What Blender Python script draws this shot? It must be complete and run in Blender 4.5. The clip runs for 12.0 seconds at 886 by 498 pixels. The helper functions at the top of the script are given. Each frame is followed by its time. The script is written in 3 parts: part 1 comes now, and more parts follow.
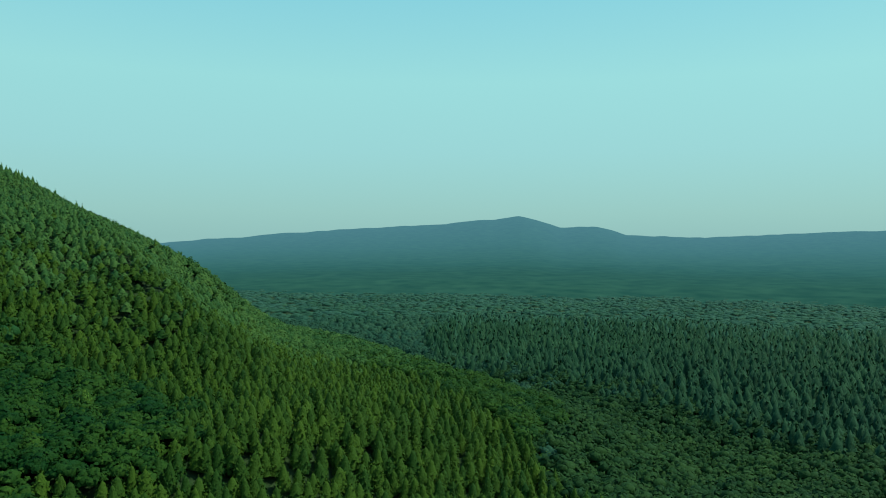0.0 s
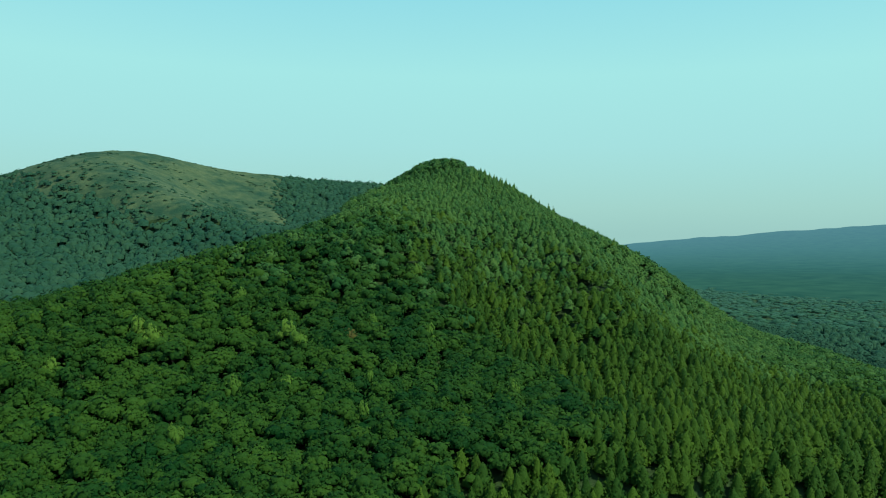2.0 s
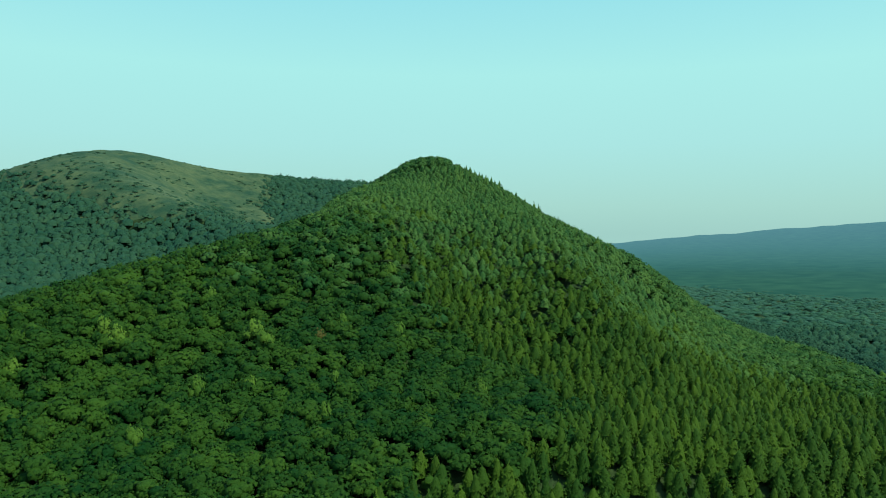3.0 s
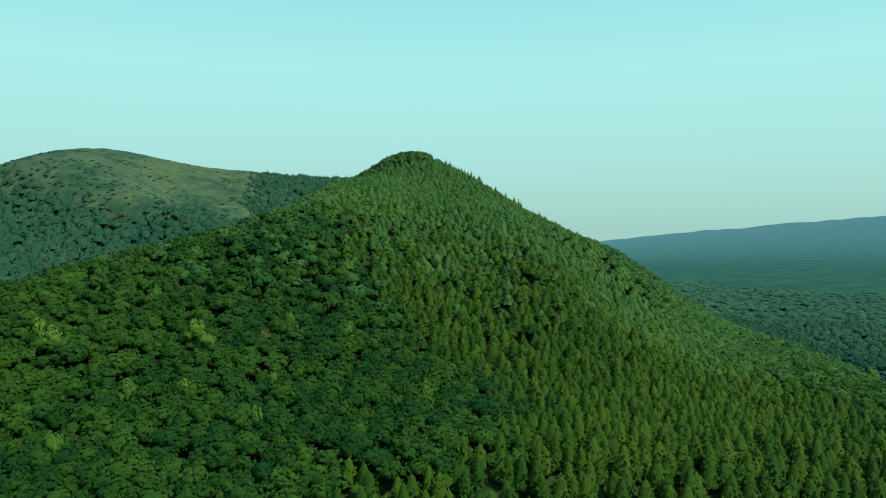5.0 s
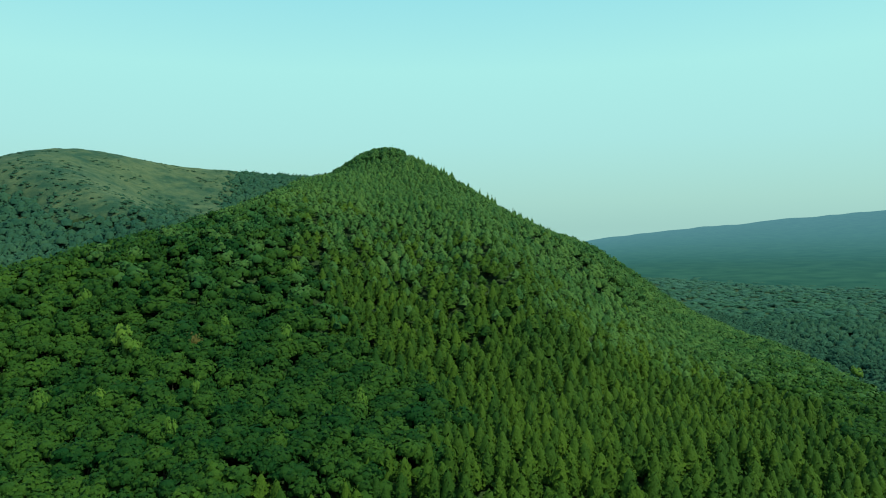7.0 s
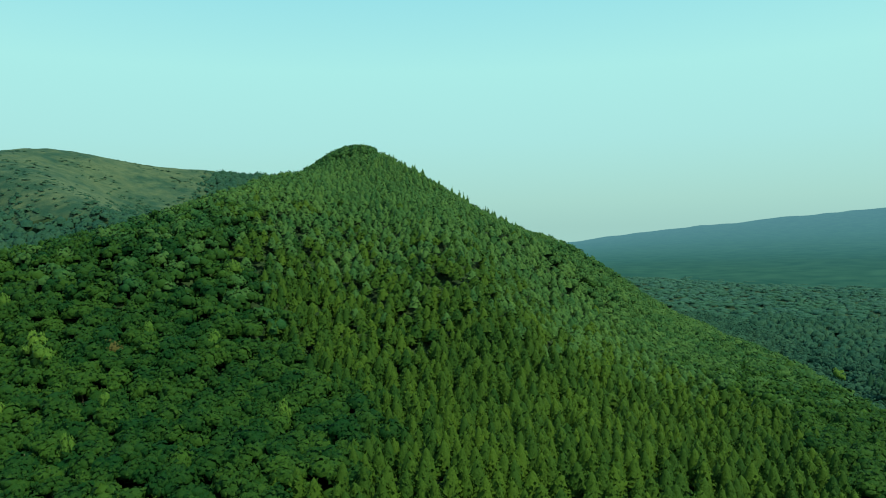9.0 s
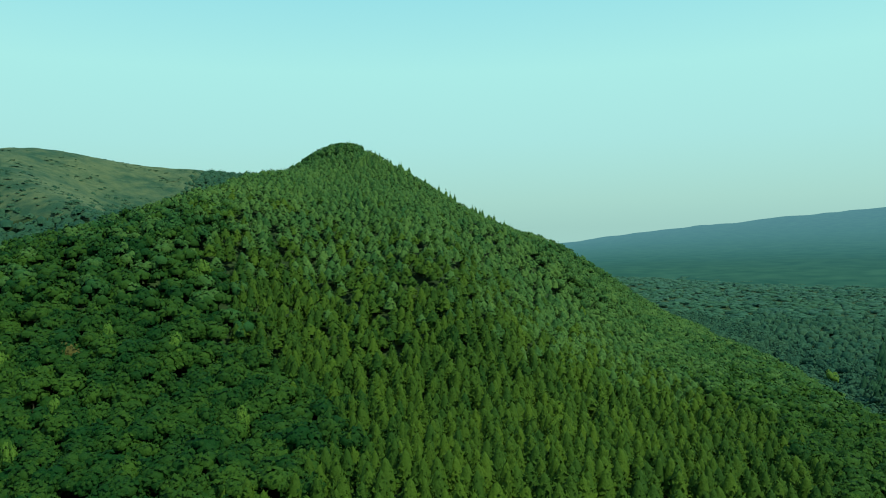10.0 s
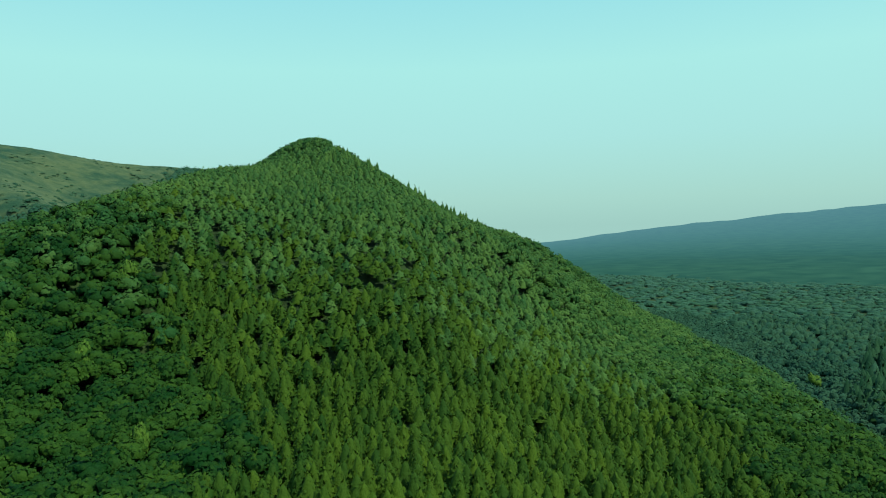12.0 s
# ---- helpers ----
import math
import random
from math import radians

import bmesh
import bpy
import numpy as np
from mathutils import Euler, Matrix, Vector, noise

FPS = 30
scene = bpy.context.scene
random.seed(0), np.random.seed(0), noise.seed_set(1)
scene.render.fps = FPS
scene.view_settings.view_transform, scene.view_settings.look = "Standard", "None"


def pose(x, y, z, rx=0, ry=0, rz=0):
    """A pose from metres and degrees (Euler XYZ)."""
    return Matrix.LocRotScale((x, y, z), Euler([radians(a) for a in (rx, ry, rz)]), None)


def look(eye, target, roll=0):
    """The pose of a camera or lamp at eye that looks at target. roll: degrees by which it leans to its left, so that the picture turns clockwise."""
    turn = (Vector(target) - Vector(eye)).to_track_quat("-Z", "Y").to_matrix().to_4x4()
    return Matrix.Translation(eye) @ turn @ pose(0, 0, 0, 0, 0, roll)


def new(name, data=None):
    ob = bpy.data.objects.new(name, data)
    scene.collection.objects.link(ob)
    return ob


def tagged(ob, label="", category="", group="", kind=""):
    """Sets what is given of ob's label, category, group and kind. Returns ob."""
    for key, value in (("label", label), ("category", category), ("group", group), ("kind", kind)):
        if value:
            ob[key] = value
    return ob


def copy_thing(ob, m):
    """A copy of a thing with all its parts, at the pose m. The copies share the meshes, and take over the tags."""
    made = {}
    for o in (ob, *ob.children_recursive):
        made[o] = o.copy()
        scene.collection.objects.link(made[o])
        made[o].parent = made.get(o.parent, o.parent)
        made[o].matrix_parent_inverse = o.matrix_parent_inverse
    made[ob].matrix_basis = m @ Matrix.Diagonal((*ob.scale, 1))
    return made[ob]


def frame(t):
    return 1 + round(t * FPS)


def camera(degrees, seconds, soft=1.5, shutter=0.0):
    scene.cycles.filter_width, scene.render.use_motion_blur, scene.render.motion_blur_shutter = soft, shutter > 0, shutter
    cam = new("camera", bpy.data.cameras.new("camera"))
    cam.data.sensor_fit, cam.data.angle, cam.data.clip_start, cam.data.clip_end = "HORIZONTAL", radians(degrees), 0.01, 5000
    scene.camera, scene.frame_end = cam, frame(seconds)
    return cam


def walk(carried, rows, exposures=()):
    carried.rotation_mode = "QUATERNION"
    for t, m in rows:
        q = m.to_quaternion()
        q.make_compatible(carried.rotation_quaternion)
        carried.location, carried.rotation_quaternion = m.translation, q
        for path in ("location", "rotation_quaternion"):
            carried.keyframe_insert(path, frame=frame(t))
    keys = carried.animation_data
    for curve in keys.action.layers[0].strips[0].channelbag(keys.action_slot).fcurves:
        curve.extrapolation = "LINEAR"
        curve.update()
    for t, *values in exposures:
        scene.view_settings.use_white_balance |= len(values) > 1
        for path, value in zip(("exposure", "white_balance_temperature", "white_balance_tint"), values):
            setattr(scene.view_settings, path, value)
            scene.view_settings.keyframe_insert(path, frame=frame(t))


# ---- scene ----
# The flight: seconds, place in metres, yaw to the left, pitch up and roll in degrees.
PATH = [
    (0.00, -10.33, 0.14, 67.32, -36.84, 0.14, 0.30),
    (0.10, -9.39, 0.15, 67.39, -36.84, 0.10, 0.33),
    (0.20, -8.44, 0.15, 67.45, -36.16, 0.09, 0.36),
    (0.30, -7.48, 0.15, 67.51, -33.69, 0.09, 0.40),
    (0.40, -6.51, 0.14, 67.58, -28.49, 0.05, 0.43),
    (0.50, -5.54, 0.12, 67.64, -22.91, 0.03, 0.46),
    (0.60, -4.57, 0.11, 67.69, -17.57, -0.07, 0.57),
    (0.70, -3.60, 0.10, 67.75, -12.07, -0.15, 0.68),
    (0.80, -2.62, 0.09, 67.80, -6.58, -0.07, 0.79),
    (0.90, -1.65, 0.09, 67.85, -1.45, -0.10, 0.90),
    (1.00, -0.68, 0.09, 67.90, 0.00, -0.19, 1.00),
    (1.10, 0.28, 0.11, 67.95, 0.02, -0.21, 0.97),
    (1.25, 1.72, 0.14, 68.01, 0.03, -0.23, 0.92),
    (1.50, 4.10, 0.26, 68.10, 0.02, -0.26, 0.84),
    (2.00, 8.71, 0.77, 68.21, -0.03, -0.32, 0.71),
    (2.50, 13.13, 1.67, 68.25, -0.03, -0.37, 0.61),
    (3.00, 17.34, 2.99, 68.22, 0.04, -0.42, 0.52),
    (3.50, 21.38, 4.70, 68.14, 0.18, -0.48, 0.43),
    (4.00, 25.26, 6.77, 68.02, 0.34, -0.54, 0.32),
    (4.50, 29.03, 9.13, 67.89, 0.50, -0.59, 0.21),
    (5.00, 32.74, 11.72, 67.74, 0.63, -0.63, 0.08),
    (5.50, 36.41, 14.50, 67.60, 0.71, -0.67, -0.07),
    (6.00, 40.07, 17.39, 67.47, 0.74, -0.69, -0.22),
    (6.50, 43.72, 20.38, 67.34, 0.73, -0.70, -0.36),
    (7.00, 47.36, 23.43, 67.21, 0.69, -0.70, -0.49),
    (7.50, 50.99, 26.54, 67.07, 0.66, -0.70, -0.61),
    (8.00, 54.58, 29.70, 66.92, 0.64, -0.69, -0.70),
    (8.50, 58.10, 32.95, 66.75, 0.64, -0.67, -0.77),
    (9.00, 61.54, 36.28, 66.55, 0.65, -0.66, -0.83),
    (9.50, 64.88, 39.72, 66.32, 0.67, -0.64, -0.87),
    (10.00, 68.13, 43.28, 66.07, 0.67, -0.63, -0.91),
    (10.50, 71.33, 46.93, 65.84, 0.62, -0.63, -0.95),
    (11.00, 74.55, 50.63, 65.67, 0.55, -0.64, -1.00),
    (11.50, 77.93, 54.28, 65.62, 0.49, -0.68, -1.05),
    (12.00, 81.69, 57.73, 65.81, 0.57, -0.77, -1.08),
]
cam = camera(61.4, 12.0, soft=1.0)
walk(cam, [(t, pose(x, y, z, 90 + pitch, 0, yaw) @ pose(0, 0, 0, 0, 0, roll)) for t, x, y, z, yaw, pitch, roll in PATH],
     exposures=[(0.0, -0.15, 5480, -42), (0.9, -0.12, 5520, -42), (2.0, 0.02, 5640, -42), (3.0, 0.10, 5760, -42), (6.0, 0.10, 5820, -42), (12.0, 0.08, 5860, -42)])

# ---- sky and sun: a hazy morning ----
SUN_ELEVATION, SUN_AZIMUTH = 54.0, 120.0  # degrees; the azimuth is counted clockwise from +y
world = bpy.data.worlds.new("hazy_sky")
scene.world = world
world.use_nodes = True
wt = world.node_tree
wt.nodes.clear()


def wnode(kind, **inputs):
    n = wt.nodes.new(kind)
    for key, value in inputs.items():
        n.inputs[key].default_value = value
    return n


w_coord = wnode("ShaderNodeTexCoord")
w_up = wt.nodes.new("ShaderNodeVectorMath")
w_up.operation = "MAXIMUM"
w_up.inputs[1].default_value = (-2.0, -2.0, 0.015)
w_sky = wt.nodes.new("ShaderNodeTexSky")
w_sky.sky_type = "NISHITA"
w_sky.sun_disc = False
w_sky.sun_elevation, w_sky.sun_rotation = radians(SUN_ELEVATION), radians(SUN_AZIMUTH)
w_sky.air_density, w_sky.dust_density, w_sky.ozone_density = 1.0, 4.0, 2.0
w_scale = wt.nodes.new("ShaderNodeVectorMath")
w_scale.operation = "SCALE"
w_scale.inputs["Scale"].default_value = 0.085
# thin high haze whitens the whole sky a little, most of all low down
w_sep = wt.nodes.new("ShaderNodeSeparateXYZ")
w_haze = wt.nodes.new("ShaderNodeValToRGB")
w_haze.color_ramp.elements[0].position, w_haze.color_ramp.elements[0].color = 0.0, (0.57, 0.63, 0.69, 1)
w_haze.color_ramp.elements[1].position, w_haze.color_ramp.elements[1].color = 0.75, (0.45, 0.68, 1.00, 1)
for where, colour in ((0.05, (0.63, 0.70, 0.76, 1)), (0.13, (0.66, 0.78, 0.90, 1)), (0.22, (0.68, 0.84, 0.96, 1)), (0.34, (0.52, 0.74, 0.98, 1))):
    w_haze.color_ramp.elements.new(where).color = colour
w_mix = wt.nodes.new("ShaderNodeMix")
w_mix.data_type = "RGBA"
w_mix.inputs["Factor"].default_value = 0.8
w_back = wnode("ShaderNodeBackground", Strength=1.0)
w_out = wt.nodes.new("ShaderNodeOutputWorld")
wt.links.new(w_coord.outputs["Generated"], w_up.inputs[0])
wt.links.new(w_up.outputs[0], w_sky.inputs["Vector"])
wt.links.new(w_up.outputs[0], w_sep.inputs[0])
wt.links.new(w_sep.outputs["Z"], w_haze.inputs["Fac"])
wt.links.new(w_sky.outputs["Color"], w_scale.inputs[0])
wt.links.new(w_scale.outputs[0], w_mix.inputs["A"])
wt.links.new(w_haze.outputs["Color"], w_mix.inputs["B"])
wt.links.new(w_mix.outputs["Result"], w_back.inputs["Color"])
wt.links.new(w_back.outputs[0], w_out.inputs["Surface"])

sun_data = bpy.data.lights.new("sun", "SUN")
sun_data.energy, sun_data.angle, sun_data.color = 5.0, radians(1.5), (1.0, 0.92, 0.72)
sun = new("sun", sun_data)
a, e = radians(SUN_AZIMUTH), radians(SUN_ELEVATION)
sun.matrix_world = look((0, 0, 300), (-math.sin(a) * math.cos(e), -math.cos(a) * math.cos(e), 300 - math.sin(e)))


# ---- materials ----
def material(name):
    m = bpy.data.materials.new(name)
    m.use_nodes = True
    m.node_tree.nodes.clear()
    return m, m.node_tree


def foliage(name, dark, light, patch=0.012, per_object=False, through_light=0.10, tuft=2.2, spread=0.48):
    """Leaves: hue by stand (tens of metres), by tree, and by spray of leaves."""
    m, t = material(name)
    N, L = t.nodes, t.links
    pos = N.new("ShaderNodeNewGeometry")
    stand = N.new("ShaderNodeTexNoise")
    stand.inputs["Scale"].default_value, stand.inputs["Detail"].default_value = patch, 3.0
    L.new(pos.outputs["Position"], stand.inputs["Vector"])
    terms = [(stand.outputs["Fac"], 0.85, -0.02)]
    if per_object:
        info = N.new("ShaderNodeObjectInfo")
        terms.append((info.outputs["Random"], spread, -spread / 2))
    else:
        tone = N.new("ShaderNodeAttribute")
        tone.attribute_name = "tree_tone"
        terms.append((tone.outputs["Fac"], spread, -spread / 2))
    terms.append((pos.outputs["Random Per Island"], 0.36, -0.18))
    total = None
    for socket, gain, shift in terms:
        k = N.new("ShaderNodeMath")
        k.operation = "MULTIPLY_ADD"
        k.inputs[1].default_value, k.inputs[2].default_value = gain, shift
        L.new(socket, k.inputs[0])
        if total is None:
            total = k.outputs[0]
        else:
            s = N.new("ShaderNodeMath")
            s.operation = "ADD"
            L.new(total, s.inputs[0])
            L.new(k.outputs[0], s.inputs[1])
            total = s.outputs[0]
    ramp = N.new("ShaderNodeMix")
    ramp.data_type = "RGBA"
    ramp.inputs["A"].default_value, ramp.inputs["B"].default_value = (*dark, 1), (*light, 1)
    ramp.clamp_factor = True
    L.new(total, ramp.inputs["Factor"])
    leaf = N.new("ShaderNodeBsdfPrincipled")
    leaf.inputs["Roughness"].default_value = 0.75
    leaf.inputs["Specular IOR Level"].default_value = 0.12
    L.new(ramp.outputs["Result"], leaf.inputs["Base Color"])
    tufts = N.new("ShaderNodeTexNoise")
    tufts.inputs["Scale"].default_value, tufts.inputs["Detail"].default_value = tuft, 3.0
    L.new(pos.outputs["Position"], tufts.inputs["Vector"])
    relief = N.new("ShaderNodeBump")
    relief.inputs["Strength"].default_value, relief.inputs["Distance"].default_value = 0.55, 0.9 / tuft
    L.new(tufts.outputs["Fac"], relief.inputs["Height"])
    L.new(relief.outputs[0], leaf.inputs["Normal"])
    lit = N.new("ShaderNodeBsdfTranslucent")
    L.new(ramp.outputs["Result"], lit.inputs["Color"])
    both = N.new("ShaderNodeMixShader")
    both.inputs[0].default_value = through_light
    out = N.new("ShaderNodeOutputMaterial")
    L.new(leaf.outputs[0], both.inputs[1])
    L.new(lit.outputs[0], both.inputs[2])
    L.new(both.outputs[0], out.inputs["Surface"])
    return m


def rough(name, dark, light, scale, bump=0.4, roughness=0.9):
    """A matt natural surface with two scales of colour and fine relief."""
    m, t = material(name)
    N, L = t.nodes, t.links
    pos = N.new("ShaderNodeNewGeometry")
    fine = N.new("ShaderNodeTexNoise")
    fine.inputs["Scale"].default_value, fine.inputs["Detail"].default_value = scale, 8.0
    fine.inputs["Roughness"].default_value = 0.65
    wide = N.new("ShaderNodeTexNoise")
    wide.inputs["Scale"].default_value, wide.inputs["Detail"].default_value = scale / 6, 5.0
    for n in (fine, wide):
        L.new(pos.outputs["Position"], n.inputs["Vector"])
    add = N.new("ShaderNodeMath")
    add.operation = "ADD"
    L.new(fine.outputs["Fac"], add.inputs[0])
    L.new(wide.outputs["Fac"], add.inputs[1])
    reach = N.new("ShaderNodeMapRange")
    reach.inputs["From Min"].default_value, reach.inputs["From Max"].default_value = 0.84, 1.16
    L.new(add.outputs[0], reach.inputs["Value"])
    mix = N.new("ShaderNodeMix")
    mix.data_type = "RGBA"
    mix.inputs["A"].default_value, mix.inputs["B"].default_value = (*dark, 1), (*light, 1)
    L.new(reach.outputs[0], mix.inputs["Factor"])
    relief = N.new("ShaderNodeBump")
    relief.inputs["Strength"].default_value = bump
    relief.inputs["Distance"].default_value = 0.3 / scale
    L.new(fine.outputs["Fac"], relief.inputs["Height"])
    skin = N.new("ShaderNodeBsdfPrincipled")
    skin.inputs["Roughness"].default_value = roughness
    skin.inputs["Specular IOR Level"].default_value = 0.2
    L.new(mix.outputs["Result"], skin.inputs["Base Color"])
    L.new(relief.outputs[0], skin.inputs["Normal"])
    out = N.new("ShaderNodeOutputMaterial")
    L.new(skin.outputs[0], out.inputs["Surface"])
    return m


CEDAR = foliage("cedar_needles", (0.013, 0.031, 0.003), (0.065, 0.086, 0.006))
CEDAR_ONE = foliage("cedar_needles_single", (0.013, 0.031, 0.003), (0.065, 0.086, 0.006), per_object=True)
# paler, greyer copy for the upper slope: haze put into the needle colour
CEDAR_HAZED = foliage("hazed_cedar_needles", (0.025, 0.053, 0.014), (0.083, 0.114, 0.026))
BROAD = foliage("broad_leaves", (0.007, 0.024, 0.003), (0.044, 0.069, 0.007), spread=0.62)
# the same haze painted into the broad leaves higher up
BROAD_HAZED = foliage("hazed_broad_leaves", (0.021, 0.048, 0.012), (0.076, 0.106, 0.025), spread=0.62)
BROAD_ONE = foliage("broad_leaves_single", (0.007, 0.024, 0.003), (0.044, 0.069, 0.007), per_object=True, spread=0.62)
# darkened copy for hill foot and near plain: the dimness is in the colour
BROAD_DIMMED = foliage("dimmed_broad_leaves", (0.007, 0.021, 0.006), (0.034, 0.055, 0.012))
YELLOW = foliage("yellowing_leaves", (0.050, 0.080, 0.011), (0.100, 0.130, 0.019), per_object=True)
RUSSET = foliage("russet_leaves", (0.051, 0.043, 0.012), (0.093, 0.066, 0.019), per_object=True)
# second hill and plain's edge: haze mixed into the leaf colour as grey-green
HAZE_GREY_GREEN = foliage("haze_grey_leaves", (0.018, 0.042, 0.029), (0.042, 0.069, 0.041), patch=0.018)
# woods out on the plain: painted haze, bluer and paler the farther off
HAZE_GREY_CEDAR = foliage("haze_grey_needles", (0.009, 0.026, 0.014), (0.031, 0.058, 0.027), patch=0.018)
HAZE_BLUE_GREEN = foliage("haze_blue_leaves", (0.026, 0.054, 0.038), (0.049, 0.084, 0.052), patch=0.010)
HAZE_PALE_GREEN = foliage("haze_pale_leaves", (0.032, 0.062, 0.048), (0.050, 0.084, 0.062), patch=0.008)
BARK = rough("bark", (0.05, 0.035, 0.022), (0.14, 0.10, 0.07), 6.0)
FLOOR = rough("forest_floor", (0.014, 0.022, 0.007), (0.034, 0.044, 0.014), 0.5)
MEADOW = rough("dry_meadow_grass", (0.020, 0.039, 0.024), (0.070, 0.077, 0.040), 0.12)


# ---- the lie of the land ----
# Knolls whose sum is the height of the treetops: centre, height, two reaches, turn, roundness of the top.
KNOLLS = [
    (10, 464, 69.5, 34, 78, 0.48, 0.68),
    (-18, 358, 34.8, 34, 135, 0.09, 0.78),
    (-70, 249, 32.5, 85, 37, 0.75, 0.80),
    (55, 159, 16.2, 71, 20, 0.15, 0.63),
    (-232, 575, 57.3, 82, 136, 0.25, 0.65),
    (-117, 655, 55.6, 111, 49, 0.52, 0.80),
    (-398, 610, 60.4, 104, 174, 0.06, 1.47),
    (-140, 446, 27.3, 97, 27, -0.57, 0.81),
    (117, 438, 33.6, 24, 46, 1.95, 0.97),
    (11, 140, -20.8, 81, 27, -0.03, 1.09),
    (63, 275, 23.4, 20, 56, 0.16, 0.59),
    (11, 671, 53.8, 91, 39, 0.68, 0.72),
    (112, 365, 20.9, 41, 22, 0.57, 1.07),
    (203, 289, -22.8, 20, 100, -0.08, 0.53),
    (126, 177, 1.1, 39, 36, -0.01, 0.80),
    (165, 217, 4.5, 28, 43, -0.11, 0.76),
    (188, 318, 14.9, 21, 68, 0.04, 0.99),
    (170, 404, -14.5, 25, 79, -0.39, 1.00),
]
TREE_TOP = 7.0


def height_of_crowns(x, y):
    x, y = np.asarray(x, float), np.asarray(y, float)
    z = 9.2 + 6.1 * np.clip(x, -700, 900) / 1000 + 12.0 * np.clip(y, -400, 900) / 1000
    for cx, cy, high, sx, sy, turn, round_top in KNOLLS:
        c, s = math.cos(turn), math.sin(turn)
        u, v = (c * (x - cx) + s * (y - cy)) / sx, (-s * (x - cx) + c * (y - cy)) / sy
        z = z + high * np.exp(round_top - np.sqrt(u * u + v * v + round_top**2))
    return z


def waves(x, y, size, seed=0.0):
    """Smooth unevenness between about -1 and 1."""
    x, y = np.asarray(x) / size + seed * 3.7, np.asarray(y) / size - seed * 1.9
    return (np.sin(1.9 * x + 1.3 * np.sin(1.1 * y + seed)) + np.sin(2.3 * y + 1.7 * np.sin(0.9 * x + 2 * seed)) + np.sin(1.3 * (x + y) + seed)) / 3


def openness(x, y):
    """How open the upper slope of the second hill is: above 0 grass, and from about 1 on no trees but shrubs."""
    x, y = np.asarray(x), np.asarray(y)
    top = height_of_crowns(x, y)
    low = np.interp(x, [-330, -260, -215, -190, -160, -120], [114, 104, 99, 91, 80, 78])
    up = (top - low + 7 * waves(x, y, 26, 2) + 4 * waves(x, y, 9, 4)) / 26
    across = (36 - 0.266 * (y - 14) + 9 * waves(x, y, 22, 5) + 5 * waves(x, y, 7, 2) - x) / 14
    left = (x + 300 + 12 * waves(x, y, 25, 1)) / 14
    return np.where(y > 430, np.minimum(np.minimum(up, across), left), -1)


def ground_height(x, y):
    """Under the woods the ground lies a tree's height below the crowns; where the wood thins out the trees get lower."""
    lift = np.clip((openness(x, y) + 0.4) / 1.0, 0, 1)
    return height_of_crowns(x, y) - TREE_TOP + 6.0 * lift * lift * (3 - 2 * lift)


def sheet(name, xs, ys, zs, mat, smooth=True):
    n, m = zs.shape
    mesh = bpy.data.meshes.new(name)
    verts = np.stack([xs, ys, zs], -1).reshape(-1, 3)
    i = np.arange(n * m).reshape(n, m)
    quads = np.stack([i[:-1, :-1], i[1:, :-1], i[1:, 1:], i[:-1, 1:]], -1).reshape(-1, 4)
    mesh.from_pydata(verts.tolist(), [], quads.tolist())
    mesh.polygons.foreach_set("use_smooth", [smooth] * len(mesh.polygons))
    mesh.materials.append(mat)
    return new(name, mesh)


s = np.linspace(-1, 1, 211)
spread = 420 * s + 4300 * np.sign(s) * np.abs(s) ** 7
gx, gy = np.meshgrid(60 + spread, 330 + spread, indexing="ij")
gz = ground_height(gx, gy) + 0.4 * waves(gx, gy, 9)
ground = tagged(sheet("ground", gx, gy, gz, FLOOR), "dark forest floor of a hill and the plain round it", "ground", kind="structure")

# the grass of the second hill lies on the ground as a turf of its own
mx, my = np.meshgrid(np.arange(-330, -60, 2.5), np.arange(420, 720, 2.5), indexing="ij")
keep = openness(mx, my) > -4
mz = np.where(keep, ground_height(mx, my) + 0.9 + 0.35 * waves(mx, my, 5) + 0.15 * waves(mx, my, 2.1, 3), height_of_crowns(mx, my) - TREE_TOP - 3)
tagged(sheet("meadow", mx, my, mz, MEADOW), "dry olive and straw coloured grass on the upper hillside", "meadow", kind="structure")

# ---- far land: wooded flats that rise to hills, blue haze painted into both ----
RIDGE = [(-110, 1.33), (-90, 1.53), (-67.5, 1.52), (-61.8, 1.3), (-56.3, 1.08), (-52.0, 1.19), (-50.5, 1.25), (-49.3, 1.68), (-48.2, 1.89), (-47.0, 1.86),
         (-45.7, 1.77), (-43.9, 2.38), (-42.6, 2.67), (-41.8, 2.58), (-40.6, 2.38), (-39.3, 2.41), (-37.1, 2.12), (-30.6, 1.66), (-22.6, 1.07), (-16.7, 0.52),
         (-12, -0.03), (-8, -0.47), (0, -0.75), (40, -0.75)]
az = np.radians(np.linspace(-108, 38, 420))
rr = np.concatenate([np.linspace(820, 2000, 32), np.linspace(2080, 3600, 24), np.linspace(3680, 4400, 8)])
rise = np.interp(np.degrees(az), [r[0] for r in RIDGE], [r[1] for r in RIDGE])
A2, R2 = np.meshgrid(az, rr, indexing="ij")
fx, fy = -np.sin(A2) * R2, np.cos(A2) * R2
crest = 68 + 3600 * np.tan(np.radians(rise))[:, None] + 3 * waves(fx, fy, 90, 4) + 2.5 * waves(fx, fy, 35, 2)
u = np.clip((R2 - 820) / (3600 - 820), 0, 1)
near = 8.0 + 6.1 * np.clip(fx, -700, 900) / 1000 + 12.0 * np.clip(fy, -400, 900) / 1000
fz = near + (crest - near) * (0.35 * u + 0.65 * u**3) + 2.0 * waves(fx, fy, 60, 1) * (1 - u)
